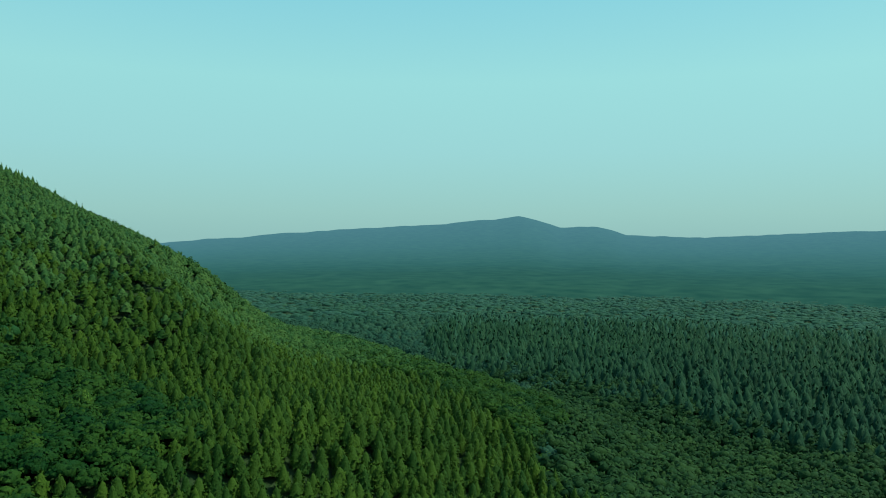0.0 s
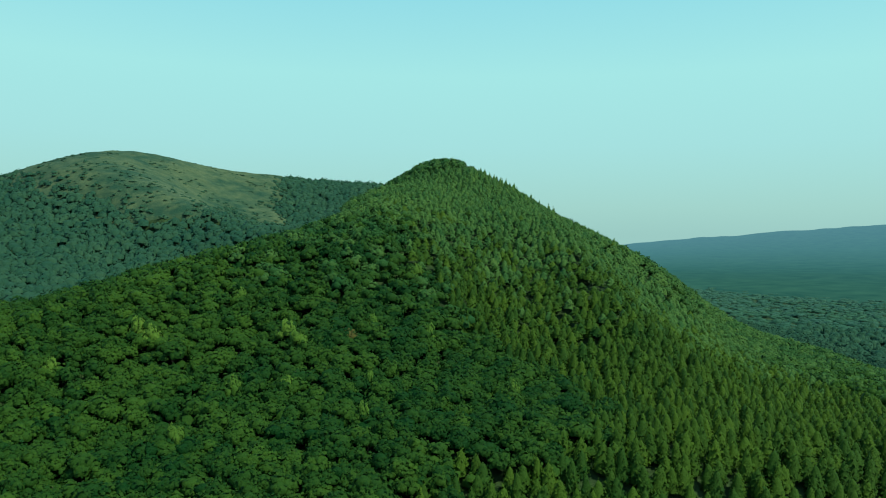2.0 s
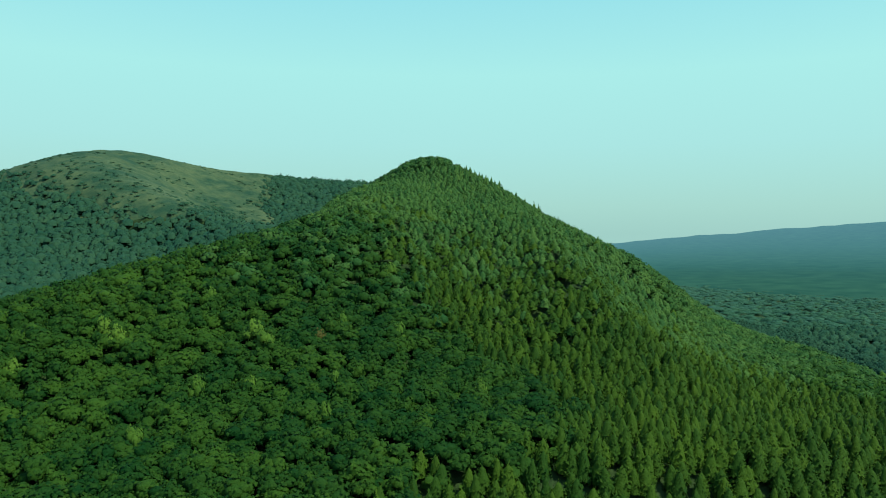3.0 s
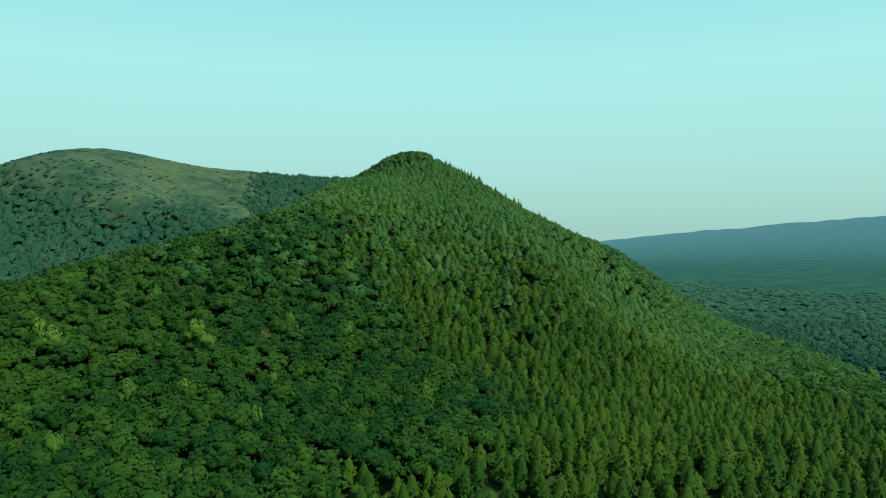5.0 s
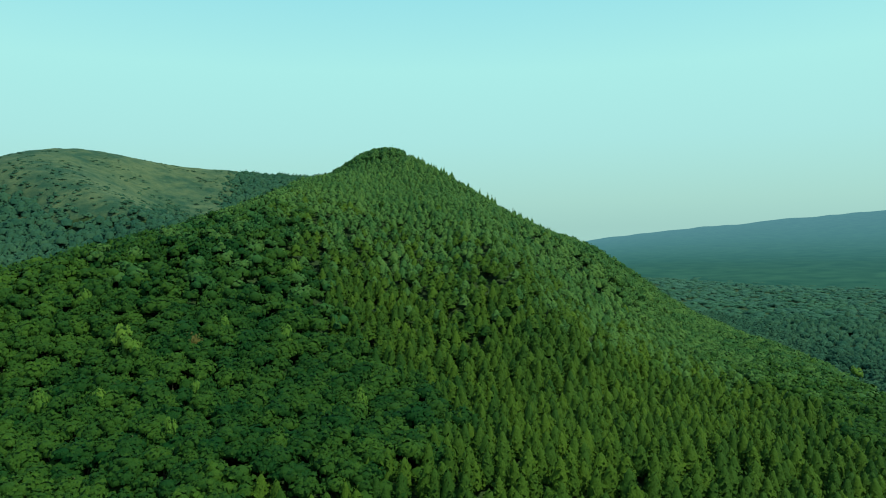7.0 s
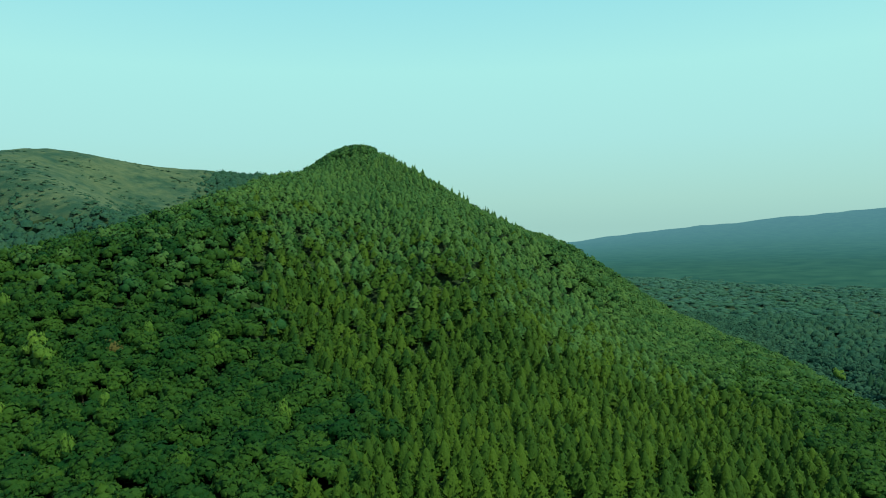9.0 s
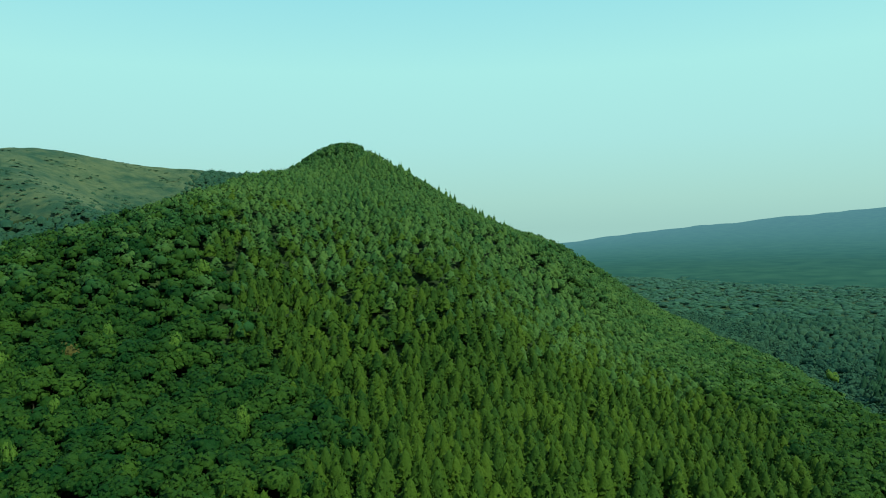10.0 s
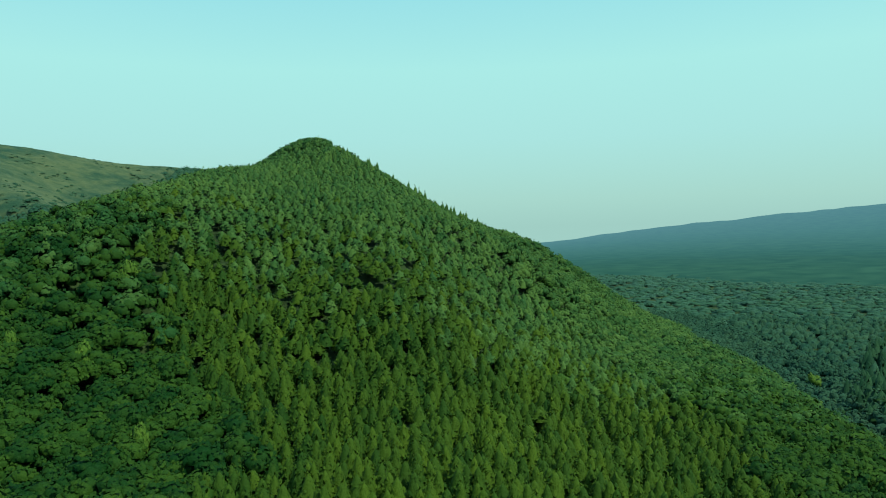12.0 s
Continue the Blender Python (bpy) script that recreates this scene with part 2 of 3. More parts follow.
fz = fz - 6.5 * np.clip(1 - (R2 - 820) / 200, 0, 1)
fz = np.where(R2 > 3600, crest - (R2 - 3600) * 0.12, fz)


def hazed_far_land(name, dark, light):
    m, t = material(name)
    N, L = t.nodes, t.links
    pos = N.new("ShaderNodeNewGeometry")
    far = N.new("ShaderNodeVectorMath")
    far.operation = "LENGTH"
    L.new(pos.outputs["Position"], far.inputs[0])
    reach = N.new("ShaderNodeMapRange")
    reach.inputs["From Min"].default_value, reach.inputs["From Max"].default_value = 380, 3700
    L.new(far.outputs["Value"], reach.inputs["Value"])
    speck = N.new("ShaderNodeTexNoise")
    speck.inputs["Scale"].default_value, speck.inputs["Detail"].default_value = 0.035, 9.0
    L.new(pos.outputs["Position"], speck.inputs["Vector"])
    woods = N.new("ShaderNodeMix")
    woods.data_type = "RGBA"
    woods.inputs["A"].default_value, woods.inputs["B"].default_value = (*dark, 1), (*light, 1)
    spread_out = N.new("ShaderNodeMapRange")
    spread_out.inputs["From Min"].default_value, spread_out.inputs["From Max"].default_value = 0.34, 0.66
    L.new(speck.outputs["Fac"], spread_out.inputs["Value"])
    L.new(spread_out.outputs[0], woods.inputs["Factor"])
    # haze as emission: the land glows brighter and bluer with distance
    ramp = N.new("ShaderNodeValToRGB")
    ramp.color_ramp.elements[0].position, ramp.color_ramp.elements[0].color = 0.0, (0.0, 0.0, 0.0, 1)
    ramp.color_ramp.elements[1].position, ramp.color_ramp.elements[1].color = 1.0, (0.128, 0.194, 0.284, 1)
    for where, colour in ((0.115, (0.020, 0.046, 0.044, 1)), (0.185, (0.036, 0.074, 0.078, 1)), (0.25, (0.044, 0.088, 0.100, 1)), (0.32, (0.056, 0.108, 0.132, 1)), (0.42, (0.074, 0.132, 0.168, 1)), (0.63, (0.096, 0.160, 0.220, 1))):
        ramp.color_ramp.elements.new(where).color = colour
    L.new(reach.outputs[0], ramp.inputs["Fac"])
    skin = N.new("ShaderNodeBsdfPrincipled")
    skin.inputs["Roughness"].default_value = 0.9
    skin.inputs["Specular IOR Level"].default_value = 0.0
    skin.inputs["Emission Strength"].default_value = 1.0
    # the woods' own colour is dimmed with distance, as if behind haze
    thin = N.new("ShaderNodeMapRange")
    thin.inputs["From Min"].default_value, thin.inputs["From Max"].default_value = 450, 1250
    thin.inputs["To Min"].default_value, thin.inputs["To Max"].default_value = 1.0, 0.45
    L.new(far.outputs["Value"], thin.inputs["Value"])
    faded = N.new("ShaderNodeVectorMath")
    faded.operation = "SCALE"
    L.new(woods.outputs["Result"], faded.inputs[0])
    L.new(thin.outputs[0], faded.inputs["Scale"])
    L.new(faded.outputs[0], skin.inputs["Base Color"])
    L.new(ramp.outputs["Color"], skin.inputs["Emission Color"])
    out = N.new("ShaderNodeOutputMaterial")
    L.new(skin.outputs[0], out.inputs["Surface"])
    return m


HAZED_FAR_LAND = hazed_far_land("hazed_far_land", (0.010, 0.020, 0.014), (0.036, 0.056, 0.036))
tagged(sheet("backdrop", fx, fy, fz, HAZED_FAR_LAND), "distant wooded hills behind a wide plain, with blue haze painted in", "distant hills", kind="structure")


# ---- trees ----
rng = np.random.default_rng(7)


def kites(base, out, side, length, width, lift):
    """Sprays of leaves: bent three-cornered blades, each from its base along out."""
    tip = base + out * length[:, None]
    mid = base + out * (0.55 * length)[:, None] + lift
    left, right = mid - side * width[:, None], mid + side * width[:, None]
    i = np.arange(3 * len(base)).reshape(-1, 3)
    return np.stack([0.6 * base + 0.4 * left, right, tip], 1).reshape(-1, 3), i


def unit(v):
    return v / np.maximum(np.linalg.norm(v, axis=-1, keepdims=True), 1e-9)


def join(pieces):
    vs, fs, ns, n = [], [], [], 0
    for v, f, normal in pieces:
        own = np.cross(v[f[:, 1]] - v[f[:, 0]], v[f[:, 2]] - v[f[:, 0]])
        outward = (own * normal[f].sum(1)).sum(1, keepdims=True) > 0
        vs.append(v)
        fs.append(np.where(outward, f, f[:, ::-1]) + n)
        ns.append(normal)
        n += len(v)
    return np.concatenate(vs), np.concatenate(fs), np.concatenate(ns)


def softened(v, f, soft, share):
    """Normals between those of the faces and soft ones, so that tufts shade as leaves and not as facets."""
    own = np.cross(v[f[:, 1]] - v[f[:, 0]], v[f[:, 2]] - v[f[:, 0]])
    own = own * np.where((own * soft[f].sum(1)).sum(1, keepdims=True) < 0, -1, 1)
    total = np.zeros_like(v)
    for k in range(3):
        np.add.at(total, f[:, k], own)
    return unit((1 - share) * unit(total) + share * soft)


def tufts_of(base, out, side, face, length, width, thick, share):
    """Plump tufts of foliage: small roofs of four faces, each from its base outwards."""
    mid = base + out * (0.55 * length)[:, None]
    w, t = side * width[:, None], face * thick[:, None]
    v = np.stack([base, base + out * length[:, None], mid - w, mid + w, mid + t], 1).reshape(-1, 3)
    one = np.array([(0, 2, 4), (2, 1, 4), (1, 3, 4), (3, 0, 4)])
    f = (one[None] + 5 * np.arange(len(base))[:, None, None]).reshape(-1, 3)
    return v, f, softened(v, f, np.repeat(face, 5, 0), share)


def cedar_outline(h):
    """The radius of a cedar's crown at the height h: full below, drawn in to a point."""
    return np.minimum(1.0, 1.30 * (1 - h) ** 0.70 + 0.03)


def cedar_crown(tufts, sprays, sides=7, soft=0.0, share=0.4):
    """A dense pointed crown, 1 m high and 1 m in radius, to be stretched: an inner cone, rows of plump boughs and loose sprays."""
    rings = (0.0, 0.2, 0.42, 0.64, 0.84) if sides > 5 else (0.0, 0.3, 0.7)
    v = [(r * math.cos(k), r * math.sin(k), h) for h in rings for j in range(sides) for k, r in [(2 * math.pi * j / sides + h * 3, 0.74 * cedar_outline(h) * rng.uniform(0.84, 1.1))]]
    v.append((0, 0, 0.97))
    last = len(rings) - 1
    f = [(a * sides + j, a * sides + (j + 1) % sides, (a + 1) * sides + j) for a in range(last) for j in range(sides)]
    f += [(a * sides + (j + 1) % sides, (a + 1) * sides + (j + 1) % sides, (a + 1) * sides + j) for a in range(last) for j in range(sides)]
    f += [(last * sides + j, last * sides + (j + 1) % sides, (last + 1) * sides) for j in range(sides)]
    v = np.array(v)
    pieces = [(v, np.array(f), unit(unit(v * [1, 1, 0] + [0, 0, 0.01]) + [0, 0, 0.55 + soft]))]
    for count, lumps in ((tufts, True), (sprays, False)):
        if not count:
            continue
        order = np.sort(1 - rng.uniform(0, 1, count) ** 0.66 * 0.97)[::-1]
        turn = np.arange(count) * 2.399963 + rng.normal(0, 0.35, count)
        whole = cedar_outline(order) * rng.uniform(0.86, 1.12, count)
        ring = np.stack([np.cos(turn), np.sin(turn), 0 * turn], -1)
        droop = rng.uniform(-0.20, 0.05, count) + np.where(order > 0.86, 0.5, 0.0)
        out = unit(ring + rng.normal(0, 0.22, (count, 3)) * [1, 1, 0.3] + np.stack([0 * turn, 0 * turn, droop], -1))
        side = unit(np.stack([-np.sin(turn), np.cos(turn), rng.normal(0, 0.25, count)], -1))
        face = unit(0.85 * ring + [0, 0, 0.65 + soft] + rng.normal(0, 0.22, (count, 3)))
        if lumps:
            length = (0.16 + 0.26 * whole) * rng.uniform(0.7, 1.3, count) * (60 / count) ** 0.33
            wide = (0.06 + 0.13 * whole) * rng.uniform(0.7, 1.3, count) * (60 / count) ** 0.33
            base = ring * np.maximum(whole - length, 0.0)[:, None]
            base[:, 2] = order
            pieces.append(tufts_of(base, out, side, face, length, wide, wide * 0.6, share))
        else:
            length = rng.uniform(0.09, 0.19, count) * (180 / count) ** 0.35
            base = ring * np.maximum(whole - 0.7 * length, 0.02)[:, None]
            base[:, 2] = order + 0.01
            a, b = kites(base, out, side, length, 0.45 * length * rng.uniform(0.6, 1.3, count), face * 0.02)
            pieces.append((a, b, np.repeat(unit(face + rng.normal(0, 0.2, face.shape)), 3, 0)))
    return join(pieces)


def ball(fineness):
    """Corners and faces of a round ball without its underside."""
    bm = bmesh.new()
    bmesh.ops.create_icosphere(bm, subdivisions=fineness, radius=1.0)
    bmesh.ops.delete(bm, geom=[v for v in bm.verts if v.co.z < -0.6], context="VERTS")
    bm.verts.index_update()
    made = np.array([v.co[:] for v in bm.verts]), np.array([[v.index for v in f.verts] for f in bm.faces])
    bm.free()
    return made


def broad_crown(tufts, sprays, soft=0.0, share=0.4):
    """A rounded crown, 1 m high and 1 m in radius: a few big boughs on a dome, all covered with tufts and sprays of leaves."""
    ball_v, ball_f = BALL
    lobes = 8 if tufts > 30 else 5 if tufts else 3
    k = np.arange(lobes) * 2.399963 + rng.uniform(0, 6.28)
    up = 1 - (np.arange(lobes) + 0.5) / lobes * 0.9
    flat = np.sqrt(1 - up * up) * rng.uniform(0.45, 0.66, lobes)
    centres = np.stack([flat * np.cos(k), flat * np.sin(k), 0.10 + 0.46 * up + rng.normal(0, 0.06, lobes)], -1)
    sizes = rng.uniform(0.75, 1.2, lobes) * 0.46 * (8 / lobes) ** 0.2
    pieces = [(ball_v * r * rng.uniform(0.75, 1.0, (len(ball_v), 1)) * [1, 1, 0.72] + c, ball_f, unit(ball_v + 0.4 * unit(c) + [0, 0, soft])) for c, r in zip(centres, sizes)]
    for n, lumps in ((tufts, True), (sprays, False)):
        if not n:
            continue
        which = rng.integers(0, lobes, n)
        d = unit(rng.normal(0, 1, (n, 3)) + [0, 0, 0.45] + 0.9 * unit(centres[which]))
        at = centres[which] + d * sizes[which][:, None] * [1, 1, 0.72] * rng.uniform(0.84, 1.12, (n, 1))
        face = unit(d + [0, 0, 0.45 + soft] + rng.normal(0, 0.25, (n, 3)))
        side = unit(np.cross(face, rng.normal(0, 1, (n, 3)) * [1, 1, 0.4]))
        out = np.cross(face, side)
        size = rng.uniform(0.6, 1.4, n) * (0.19 * (100 / n) ** 0.25 if lumps else 0.14 * (150 / n) ** 0.35)
        if lumps:
            pieces.append(tufts_of(at - out * size[:, None] * 0.5, out, side, face, size, size * rng.uniform(0.36, 0.6, n), size * 0.45, share))
        else:
            a, b = kites(at - out * size[:, None] * 0.5, out, side, size, size * rng.uniform(0.35, 0.55, n), face * 0.02)
            pieces.append((a, b, np.repeat(face, 3, 0)))
    return join(pieces)


BALL = ball(1)


def mesh_of(name, v, f, normal, mat, tone=None):
    mesh = bpy.data.meshes.new(name)
    mesh.vertices.add(len(v))
    mesh.vertices.foreach_set("co", np.ascontiguousarray(v, np.float32).ravel())
    mesh.loops.add(3 * len(f))
    mesh.loops.foreach_set("vertex_index", np.ascontiguousarray(f, np.int32).ravel())
    mesh.polygons.add(len(f))
    mesh.polygons.foreach_set("loop_start", np.arange(0, 3 * len(f), 3, dtype=np.int32))
    mesh.materials.append(mat)
    mesh.update(calc_edges=True)
    mesh.shade_smooth()
    mesh.normals_split_custom_set_from_vertices(np.ascontiguousarray(normal, np.float32))
    if tone is not None:
        mesh.attributes.new("tree_tone", "FLOAT", "POINT").data.foreach_set("value", np.ascontiguousarray(tone, np.float32))
    return mesh


def stand(name, x, y, z, radius, high, crowns, mat, label, category):
    """Many crowns of one wood joined into one mesh; each is turned and stretched by itself."""
    vs, fs, ns, tones, n = [], [], [], [], 0
    which = rng.integers(0, len(crowns), len(x))
    turn = rng.uniform(0, 2 * math.pi, len(x))
    lean = rng.normal(0, 0.035, (len(x), 2))
    tone = rng.uniform(0, 1, len(x))
    for k, (v, f, normal) in enumerate(crowns):
        at = np.nonzero(which == k)[0]
        c, s = np.cos(turn[at])[:, None], np.sin(turn[at])[:, None]
        X = (v[None, :, 0] * c - v[None, :, 1] * s) * radius[at, None]
        Y = (v[None, :, 0] * s + v[None, :, 1] * c) * radius[at, None]
        Z = v[None, :, 2] * high[at, None]
        w = np.stack([X + x[at, None] + Z * lean[at, :1], Y + y[at, None] + Z * lean[at, 1:], Z + z[at, None]], -1)
        vs.append(w.reshape(-1, 3))
        turned = np.stack([normal[None, :, 0] * c - normal[None, :, 1] * s, normal[None, :, 0] * s + normal[None, :, 1] * c, np.repeat(normal[None, :, 2], len(at), 0)], -1)
        ns.append(turned.reshape(-1, 3))
        tones.append(np.repeat(tone[at], len(v)))
        fs.append((f[None] + (n + len(v) * np.arange(len(at)))[:, None, None]).reshape(-1, 3))
        n += len(v) * len(at)
    return tagged(new(name, mesh_of(name, np.concatenate(vs), np.concatenate(fs), np.concatenate(ns), mat, np.concatenate(tones))), label, category, kind="stuff")


def scattered(x0, x1, y0, y1, step, uneven=0.42):
    x, y = np.meshgrid(np.arange(x0, x1, step), np.arange(y0, y1, step * 0.9), indexing="ij")
    x = x + np.where(np.arange(x.shape[1]) % 2, step / 2, 0)[None]
    x, y = x + rng.uniform(-uneven, uneven, x.shape) * step, y + rng.uniform(-uneven, uneven, y.shape) * step
    return x.ravel(), y.ravel()


def cedar_ground(x, y):
    """Where the slope and the plain are planted with cedars."""
    edge = np.interp(y, [100, 147, 160, 185, 204, 225, 238, 256, 280, 300, 360, 420, 520], [0, 10, 34, 44, 44, 22, 15, 2, -12, -18, -28, -18, -10])
    slope = (x > edge + 8 * waves(x, y, 16, 3) + 8 * waves(x, y, 5, 7) + 9 * waves(x, y, 2.3, 1)) & (x < 230)
    cap = np.hypot(x - 14, y - 458) < 26 + 5 * waves(x, y, 9, 1)
    rim = np.interp(y, [100, 160, 182, 206, 232, 256, 292, 316, 336, 345, 420, 520], [120, 134, 138, 142, 144, 140, 135, 128, 112, 100, 104, 110])
    slope = slope & ~cap & (x < rim + 5 * waves(x, y, 15, 2) + 4 * waves(x, y, 4, 5))
    block = (x > 222 + 10 * waves(x, y, 30, 4)) & (x * 0.74 - y * 0.67 > -60 + 14 * waves(x, y, 40, 1)) & (np.hypot(x, y) < 570 + 50 * waves(x, y, 90, 2))
    return slope, block


def in_sight(x, y):
    """The sector of the land over which the flight looks."""
    d, b = np.hypot(x + 20, y + 40), np.degrees(np.arctan2(x + 20, y + 40))
    hidden = (y > 478 + 0.25 * np.abs(x - 14)) & (x > -45) & (x < 125) & (y < 660)
    return (b > -40) & (b < 78) & (d > 60) & ~hidden


# crowns of several builds and finenesses
CEDAR_FINE = [cedar_crown(50, 96, 7, 0.0, 0.2) for _ in range(8)]
CEDAR_MID = [cedar_crown(15, 22, 5) for _ in range(8)]
CEDAR_FAR = [cedar_crown(6, 6, 4, 0.4) for _ in range(8)]
BROAD_FINE = [broad_crown(58, 60) for _ in range(8)]
BROAD_MID = [broad_crown(22, 12) for _ in range(8)]
BROAD_FAR = [broad_crown(0, 12, 0.8) for _ in range(8)]

# cedars
def cedar_planting(step):
    x, y = scattered(-60, 235, 96, 560, step)
    grown = cedar_ground(x, y)[0] & in_sight(x, y) & (rng.uniform(0, 1, len(x)) < 0.96)
    x, y = x[grown], y[grown]
    return x, y, y < 244 + 14 * waves(x, y, 20, 9) + rng.normal(0, 16, len(x))


lx, ly, low = cedar_planting(3.4)
ux, uy, not_high = cedar_planting(3.3)
lx, ly, ux, uy = lx[low], ly[low], ux[~not_high], uy[~not_high]
cx, cy = np.concatenate([lx, ux]), np.concatenate([ly, uy])
low_slope = np.arange(len(cx)) < len(lx)
crad = np.where(low_slope, rng.uniform(1.6, 2.3, len(cx)), rng.uniform(1.7, 2.5, len(cx)))
chigh = np.where(low_slope, rng.uniform(5.0, 7.0, len(cx)), rng.uniform(2.8, 4.0, len(cx))) + 0.6 * waves(cx, cy, 25, 8)
high_one = (cy > 400) & (cx > 24) & (rng.uniform(0, 1, len(cx)) < 0.2)
chigh, crad = np.where(high_one, rng.uniform(4.4, 6.6, len(cx)), chigh), np.where(high_one, 1.3, crad)
cz = ground_height(cx, cy) + np.where(low_slope, 0.9, 3.1)
single = (cx > 15) & (cx < 118) & (cy > 136) & (cy < 176)
order = np.nonzero(single)[0][:300]
rest = np.ones(len(cx), bool)
rest[order] = False
# cedars farther up the slope take the haze-tinted needles
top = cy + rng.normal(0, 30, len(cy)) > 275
for name, part_of, crowns, mat in (("cedar_wood", rest & low_slope, CEDAR_FINE, CEDAR), ("middle_cedar_wood", rest & ~low_slope & ~top, CEDAR_MID, CEDAR), ("upper_cedar_wood", rest & ~low_slope & top, CEDAR_MID, CEDAR_HAZED)):
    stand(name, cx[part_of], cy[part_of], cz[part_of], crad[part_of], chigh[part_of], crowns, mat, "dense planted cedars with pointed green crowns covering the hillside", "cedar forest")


def trunk_mesh(name, radius, high):
    bm = bmesh.new()
    rings, sides = 5, 7
    rows = []
    for k in range(rings):
        h = k / (rings - 1)
        r = radius * (1 - 0.75 * h) * (1.35 if k == 0 else 1)
        rows.append([bm.verts.new((r * math.cos(2 * math.pi * j / sides) + 0.04 * math.sin(3 * h), r * math.sin(2 * math.pi * j / sides), h * high)) for j in range(sides)])
    for lo, hi in zip(rows, rows[1:]):
        for j in range(sides):
            bm.faces.new((lo[j], lo[(j + 1) % sides], hi[(j + 1) % sides], hi[j]))
    bm.faces.new(rows[-1])
    mesh = bpy.data.meshes.new(name)
    bm.to_mesh(mesh)
    bm.free()
    mesh.materials.append(BARK)
    return mesh


def tree_thing(name, crown, radius, high, clear, mat, label, category, group):
    """One tree: an empty at its foot, a tapered trunk and a crown."""
    v, f, normal = crown
    foot = tagged(new(name), label, category, group)
    trunk = new("trunk", trunk_mesh("trunk", 0.2 * (radius / 2) ** 0.5, clear + high * 0.7))
    top = new("crown", mesh_of("crown", v * [radius, radius, high] + [0, 0, clear], f, normal, mat))
    for ob in (trunk, top):
        ob.parent = foot
    return foot


kinds = [tree_thing("cedar_tree", c, 2.1, 7.2, 0.4, CEDAR_ONE, "planted cedar with a dense pointed green crown on the slope", "cedar tree", "cedars on the near slope") for c in CEDAR_FINE[:6]]
for n, i in enumerate(order):
    m = pose(cx[i], cy[i], cz[i] - 0.4, rng.normal(0, 1.5), rng.normal(0, 1.5), rng.uniform(0, 360)) @ Matrix.Diagonal((crad[i] / 2.1, crad[i] / 2.1, chigh[i] / 7.2, 1))
    if n < len(kinds):
        kinds[n].matrix_basis = m
    else:
        made = copy_thing(kinds[n % len(kinds)], pose(0, 0, 0))
        made.matrix_basis = m

# broadleaved trees
def broad_planting(step):
    x, y = scattered(-175, 235, 86, 566, step)
    wood = ~cedar_ground(x, y)[0] & in_sight(x, y) & ~((y > 330 - 0.3 * x) & (x < -40)) & ~((x < -110) & (y > 320)) & ((y < 520) | (x > 90))
    x, y = x[wood], y[wood]
    return x, y, (y + rng.normal(0, 10, len(y)) + 14 * waves(x, y, 20, 4) > 240) & (height_of_crowns(x, y) > 17)


lx, ly, high = broad_planting(4.5)
ux, uy, upper = broad_planting(4.0)
bx, by = np.concatenate([lx[~high], ux[upper]]), np.concatenate([ly[~high], uy[upper]])
# where neither kind covers the ground, further broadleaved trees close the gap
CELL = 1.5
taken = np.zeros((300, 320), bool)
di, dj = np.meshgrid(np.arange(-2, 3), np.arange(-2, 3))
near_by = np.hypot(di, dj) < 2.3
di, dj = di[near_by], dj[near_by]


def take(x, y):
    i, j = ((np.atleast_1d(x) + 180) / CELL).astype(int)[:, None] + di, ((np.atleast_1d(y) - 95) / CELL).astype(int)[:, None] + dj
    ok = (i >= 0) & (i < 300) & (j >= 0) & (j < 320)
    taken[i[ok], j[ok]] = True


take(cx, cy)
take(bx, by)
fill = []
for i, j in rng.permutation(np.argwhere(~taken)):
    x, y = -180 + CELL * (i + 0.5), 95 + CELL * (j + 0.5)
    if not taken[i, j] and in_sight(x, y) and -170 < x < 230 and 96 < y < 515 and not (x < -40 and y > 325 - 0.3 * x) and not (x < -110 and y > 315):
        fill.append((x, y))
        take(x, y)
bx, by = np.concatenate([bx, [p[0] for p in fill]]), np.concatenate([by, [p[1] for p in fill]])
upper = (by > 240) & (height_of_crowns(bx, by) > 17)
brad = np.where(upper, rng.uniform(2.5, 3.8, len(bx)), rng.uniform(2.8, 4.6, len(bx)))
bhigh = rng.uniform(3.5, 4.8, len(bx)) * (0.6 + 0.4 * brad / 3.6)
bclear = np.where(upper, rng.uniform(2.7, 3.6, len(bx)), rng.uniform(2.2, 3.3, len(bx))) + 1.7 * np.clip(1.3 - np.hypot(bx - 11, by - 448) / 11, 0, 1)
bz = ground_height(bx, by) + bclear
single = (bx > -70) & (bx < 20) & (by > 128) & (by < 215)
order = np.nonzero(single)[0][:300]
rest = np.ones(len(bx), bool)
rest[order] = False
# crowns farther off take the haze-tinted leaf colours
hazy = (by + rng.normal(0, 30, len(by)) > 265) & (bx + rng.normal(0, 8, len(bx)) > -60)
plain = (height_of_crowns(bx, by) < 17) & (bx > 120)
for name, part_of, crowns, mat in (("broadleaf_wood", rest & (by < 225) & ~plain, BROAD_FINE, BROAD), ("spur_broadleaf_wood", rest & (by >= 225) & ~hazy & ~plain, BROAD_MID, BROAD), ("upper_broadleaf_wood", rest & (by >= 225) & hazy & ~plain, BROAD_MID, BROAD_HAZED), ("hill_foot_broadleaf_wood", rest & plain & ~hazy, BROAD_MID, BROAD_DIMMED), ("plain_edge_broadleaf_wood", rest & plain & hazy, BROAD_MID, HAZE_GREY_GREEN)):
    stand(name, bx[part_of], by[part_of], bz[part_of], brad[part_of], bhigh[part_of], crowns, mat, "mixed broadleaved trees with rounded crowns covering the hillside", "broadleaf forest")
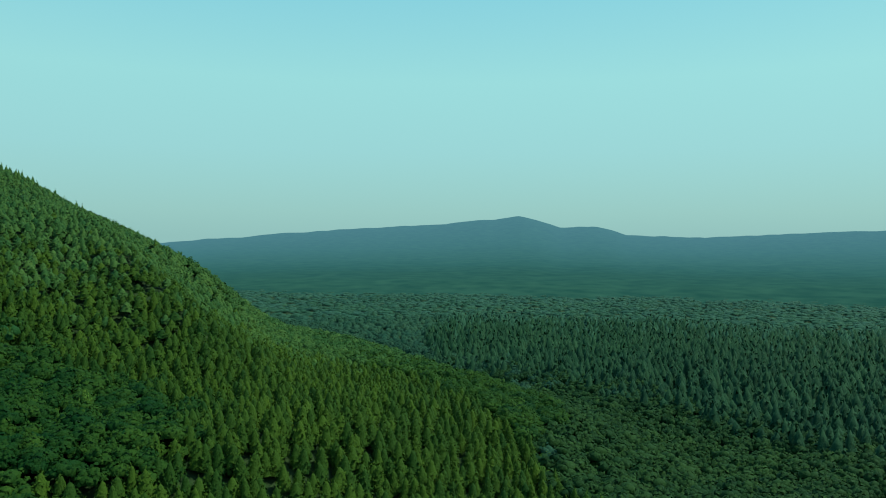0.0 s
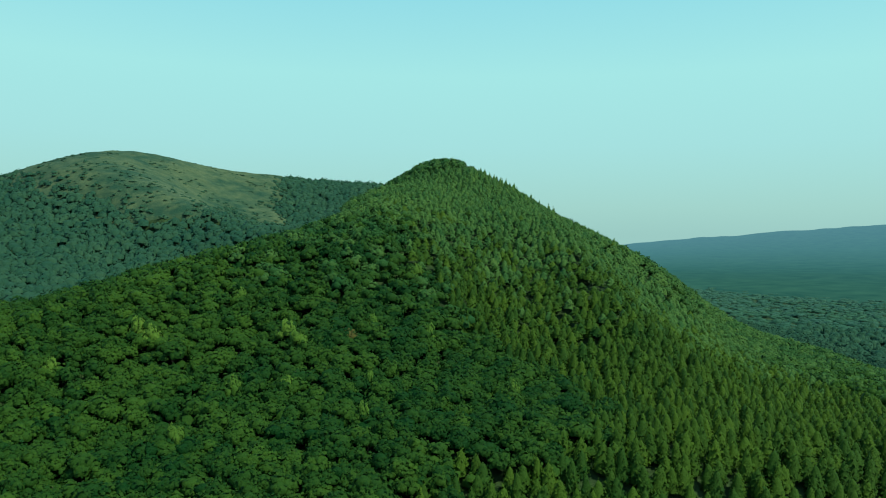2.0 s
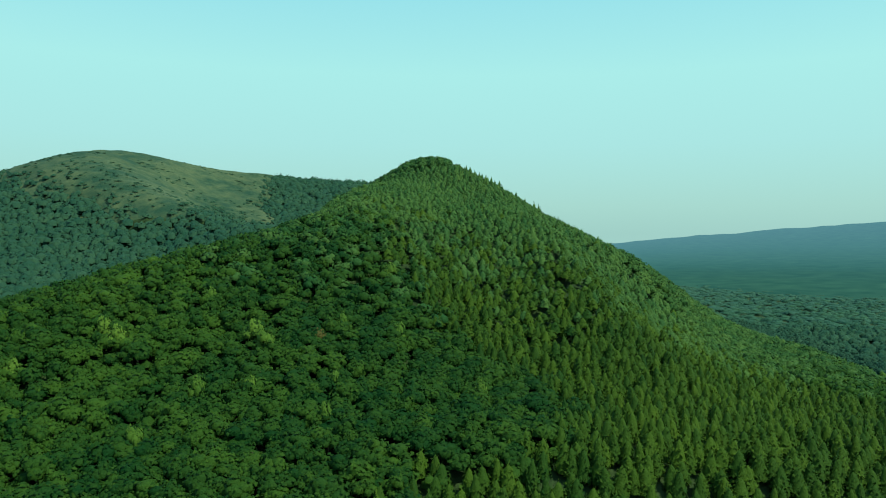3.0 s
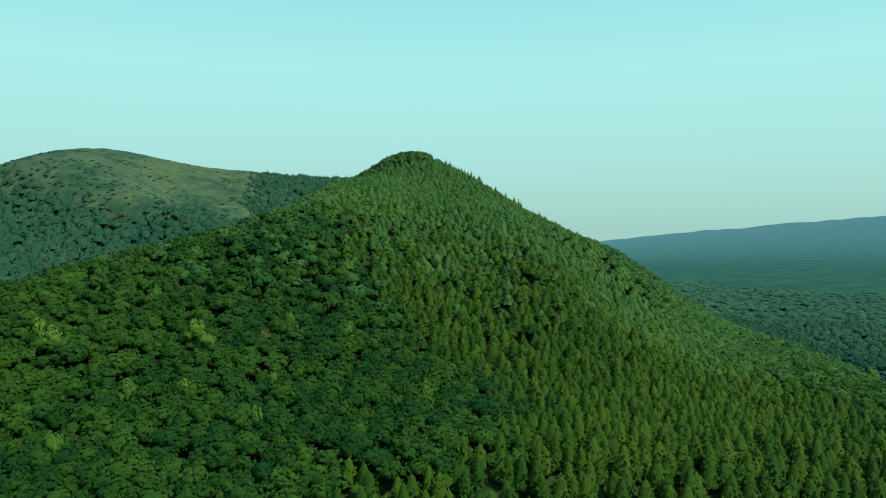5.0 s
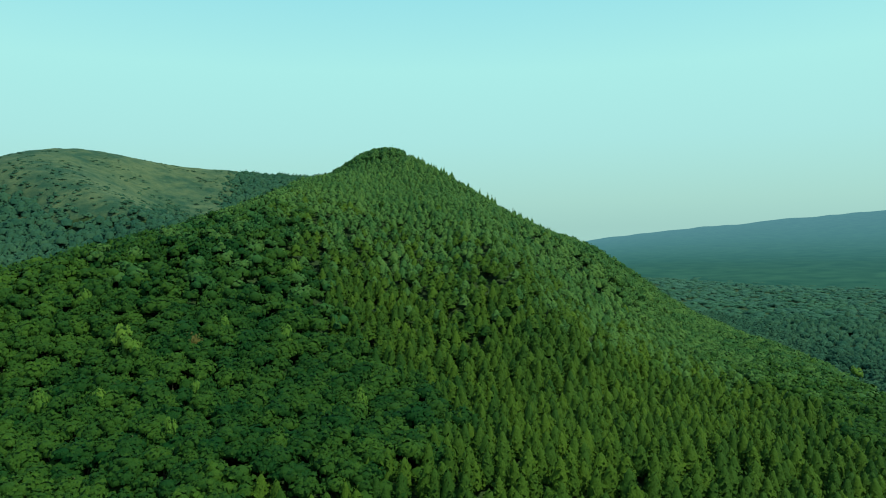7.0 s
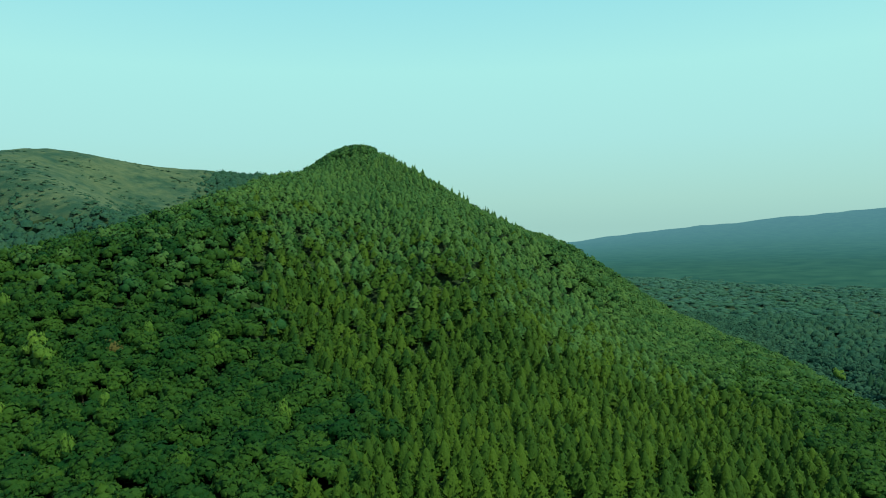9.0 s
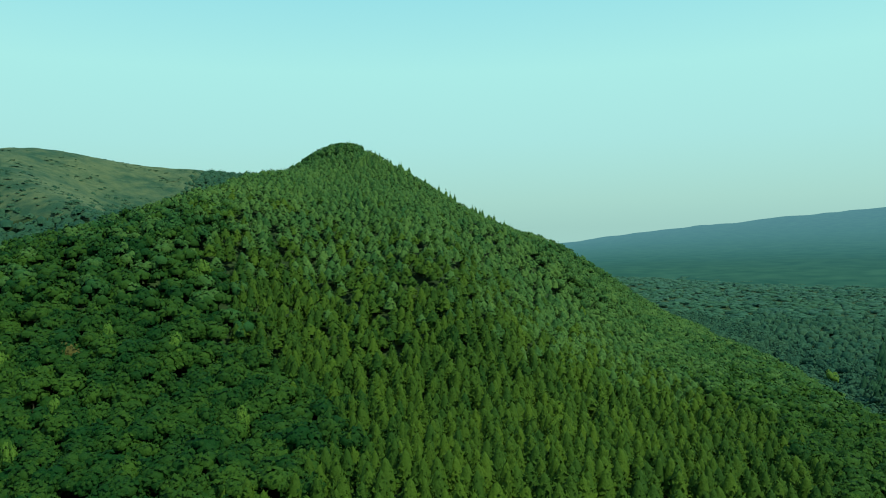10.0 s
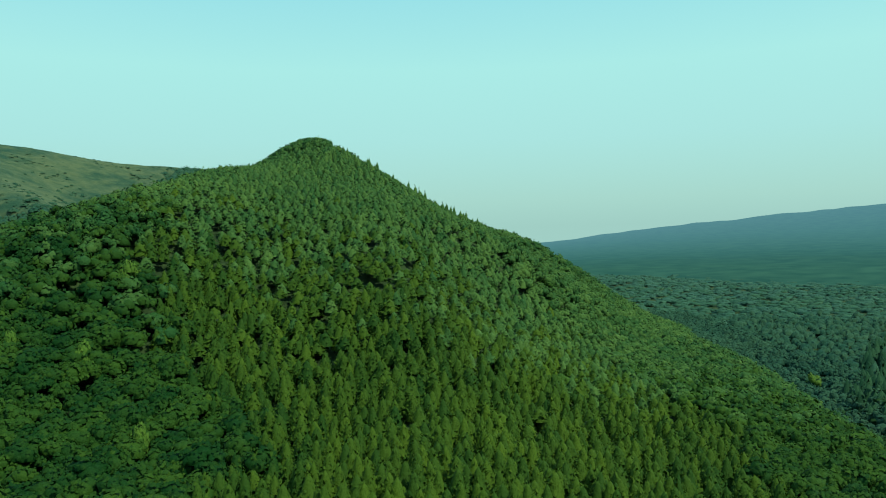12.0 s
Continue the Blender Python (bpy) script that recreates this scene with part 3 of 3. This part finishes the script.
# young trees close the gaps under the taller crowns
yx, yy = scattered(-150, 200, 100, 515, 5.4)
young = ~cedar_ground(yx, yy)[0] & in_sight(yx, yy) & ~((yx < -40) & (yy > 325 - 0.3 * yx)) & ~((yx < -110) & (yy > 315))
yx, yy = yx[young], yy[young]
stand("young_growth", yx, yy, ground_height(yx, yy) + 1.0, rng.uniform(2.8, 3.8, len(yx)), rng.uniform(3.2, 4.4, len(yx)), BROAD_FAR, BROAD, "young broadleaved trees under the taller crowns of the hillside", "undergrowth")
kinds = [tree_thing("broadleaf_tree", c, 3.6, 4.8, 2.6, BROAD_ONE, "broadleaved tree with a rounded dark green crown on the slope", "tree", "broadleaved trees on the near slope") for c in BROAD_FINE[:6]]
for n, i in enumerate(order):
    m = pose(bx[i], by[i], bz[i] - 2.6, rng.normal(0, 2), rng.normal(0, 2), rng.uniform(0, 360)) @ Matrix.Diagonal((brad[i] / 3.6, brad[i] / 3.6, bhigh[i] / 4.8, 1))
    if n < len(kinds):
        kinds[n].matrix_basis = m
    else:
        made = copy_thing(kinds[n % len(kinds)], pose(0, 0, 0))
        made.matrix_basis = m

# trees whose leaves have turned yellow
SPOTS = [(-69, 201, 2.3), (-30, 202, 2.8), (-34, 206, 2.4), (-29, 183, 1.7), (5, 211, 1.9), (-11, 213, 1.6), (-42, 183, 1.8), (-50, 166, 2.0), (-9, 171, 1.4),
         (-51, 222, 1.8), (-88, 185, 2.0), (-9, 186, 1.3), (27, 187, 1.5), (221, 346, 2.8), (-74, 204, 1.9), (0, 246, 2.2)]
kinds = [tree_thing("yellow_tree", c, 3.0, 4.6, 2.0, YELLOW, "broadleaved tree with yellow-green leaves among darker crowns", "tree", "yellowing trees on the slope") for c in BROAD_FINE[6:8]]
for n, (x, y, r) in enumerate(SPOTS):
    m = pose(x, y, float(ground_height(x, y)) + 0.4, 0, 0, 57 * n) @ Matrix.Diagonal((r / 2.3, r / 2.3, 1.0 + 0.13 * r, 1))
    if n < len(kinds):
        kinds[n].matrix_basis = m
    else:
        made = copy_thing(kinds[n % len(kinds)], pose(0, 0, 0))
        made.matrix_basis = m

# one tree that has turned brown
tree = tree_thing("russet_tree", BROAD_FINE[5], 3.0, 4.6, 2.0, RUSSET, "broadleaved tree with brownish red leaves among green crowns", "tree", "")
tree.matrix_basis = pose(-17, 207, float(ground_height(-17, 207)) + 0.4)

# the second hill: woods below the meadow that thin out upwards, and shrubs scattered over the grass
hx, hy = scattered(-430, 60, 300, 740, 5.0)
openly = openness(hx, hy)
far = (openly < rng.uniform(-0.1, 1.0, len(hx))) & ((hx < -110) | (hy > 400)) & ~((hy < 560) & (hx > -60)) & in_sight(hx, hy) & ~((hx > 60) & (hy > 560))
hx, hy = hx[far], hy[far]
hz = ground_height(hx, hy) - 0.3
high = np.clip(height_of_crowns(hx, hy) + rng.uniform(-1.0, 1.2, len(hx)) - hz, 1.6, 8.4)
stand("far_hill_wood", hx, hy, hz + 0.05 * high, rng.uniform(4.2, 5.8, len(hx)) * (0.3 + 0.7 * np.minimum(high / 6.5, 1)), 0.95 * high, BROAD_FAR, HAZE_GREY_GREEN, "dark broadleaved woods on the lower slope of the second hill", "far woods")
hx, hy = scattered(-330, -60, 430, 690, 4.0)
shrub = (openness(hx, hy) > 0.1) & (rng.uniform(0, 1, len(hx)) < 0.05 + 0.35 * (waves(hx, hy, 24, 7) > 0.1)) & ((hx < -150) | (hy < 640))
hx, hy = hx[shrub], hy[shrub]
r = rng.uniform(0.8, 2.6, len(hx))
stand("meadow_shrubs", hx, hy, ground_height(hx, hy) + 0.5, r, r * 0.4, BROAD_FAR, HAZE_GREY_GREEN, "low green shrubs scattered over the meadow", "shrubs")

# the plain: planted cedars and mixed woods
px_, py_ = scattered(130, 900, -60, 760, 5.4)
_, block = cedar_ground(px_, py_)
block &= in_sight(px_, py_) & (px_ > 200)
px_, py_ = px_[block], py_[block]
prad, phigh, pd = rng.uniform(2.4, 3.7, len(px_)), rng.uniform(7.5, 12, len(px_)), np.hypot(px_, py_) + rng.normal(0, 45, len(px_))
# the farthest cedars get the bluer haze colour
for name, part_of, crowns, mat in (("near_plain_cedar_wood", pd < 380, CEDAR_MID, HAZE_GREY_CEDAR), ("plain_cedar_wood", (pd >= 380) & (pd < 530), CEDAR_FAR, HAZE_GREY_CEDAR), ("distant_cedar_wood", pd >= 530, CEDAR_FAR, HAZE_BLUE_GREEN)):
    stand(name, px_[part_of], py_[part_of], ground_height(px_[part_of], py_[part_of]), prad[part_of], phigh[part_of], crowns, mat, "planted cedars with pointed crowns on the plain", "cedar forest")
qx, qy = scattered(20, 1150, -120, 1250, 6.6)
slope, block = cedar_ground(qx, qy)
d = np.hypot(qx, qy)
nearer = d < rng.uniform(520, 620, len(d))
open_wood = ~slope & ~block & in_sight(qx, qy) & ((qx > 234) | (qy > 559) | ((qy < 91) & (qx > 100))) & nearer & (qx > 0.06 * qy + 10)
for name, part_of, crowns, mat in (("near_plain_wood", open_wood & (d < 360), BROAD_MID, BROAD_DIMMED), ("plain_broadleaf_wood", open_wood & (d >= 360), BROAD_FAR, HAZE_GREY_GREEN)):
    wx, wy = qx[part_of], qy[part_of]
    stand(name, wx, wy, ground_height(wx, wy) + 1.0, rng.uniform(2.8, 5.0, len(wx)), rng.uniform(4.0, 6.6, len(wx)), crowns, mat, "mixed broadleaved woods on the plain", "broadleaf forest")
qx, qy = scattered(60, 1250, -100, 1250, 10.6)
d = np.hypot(qx, qy)
b = np.degrees(np.arctan2(qx, qy))
slope, block = cedar_ground(qx, qy)
out_there = ~block & (d >= rng.uniform(520, 620, len(d))) & (d < rng.uniform(850, 1080, len(d))) & (b > 4) & (b < 76)
qx, qy, d = qx[out_there], qy[out_there], d[out_there]
qz = np.interp(d, [700, 1050, 1750], [0, 0, 6]) + 6.1 * np.clip(qx, -700, 900) / 1000 + 12.0 * np.clip(qy, -400, 900) / 1000
qz = np.maximum(qz, ground_height(qx, qy) - 1.0)
qz, qr, qh = qz + rng.uniform(-0.4, 1.0, len(qx)), rng.uniform(6.2, 9.0, len(qx)), rng.uniform(2.8, 4.0, len(qx))
# the outermost crowns get the palest haze colour
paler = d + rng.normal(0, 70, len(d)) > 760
for name, part_of, mat in (("outer_plain_woods", ~paler, HAZE_BLUE_GREEN), ("distant_woods", paler, HAZE_PALE_GREEN)):
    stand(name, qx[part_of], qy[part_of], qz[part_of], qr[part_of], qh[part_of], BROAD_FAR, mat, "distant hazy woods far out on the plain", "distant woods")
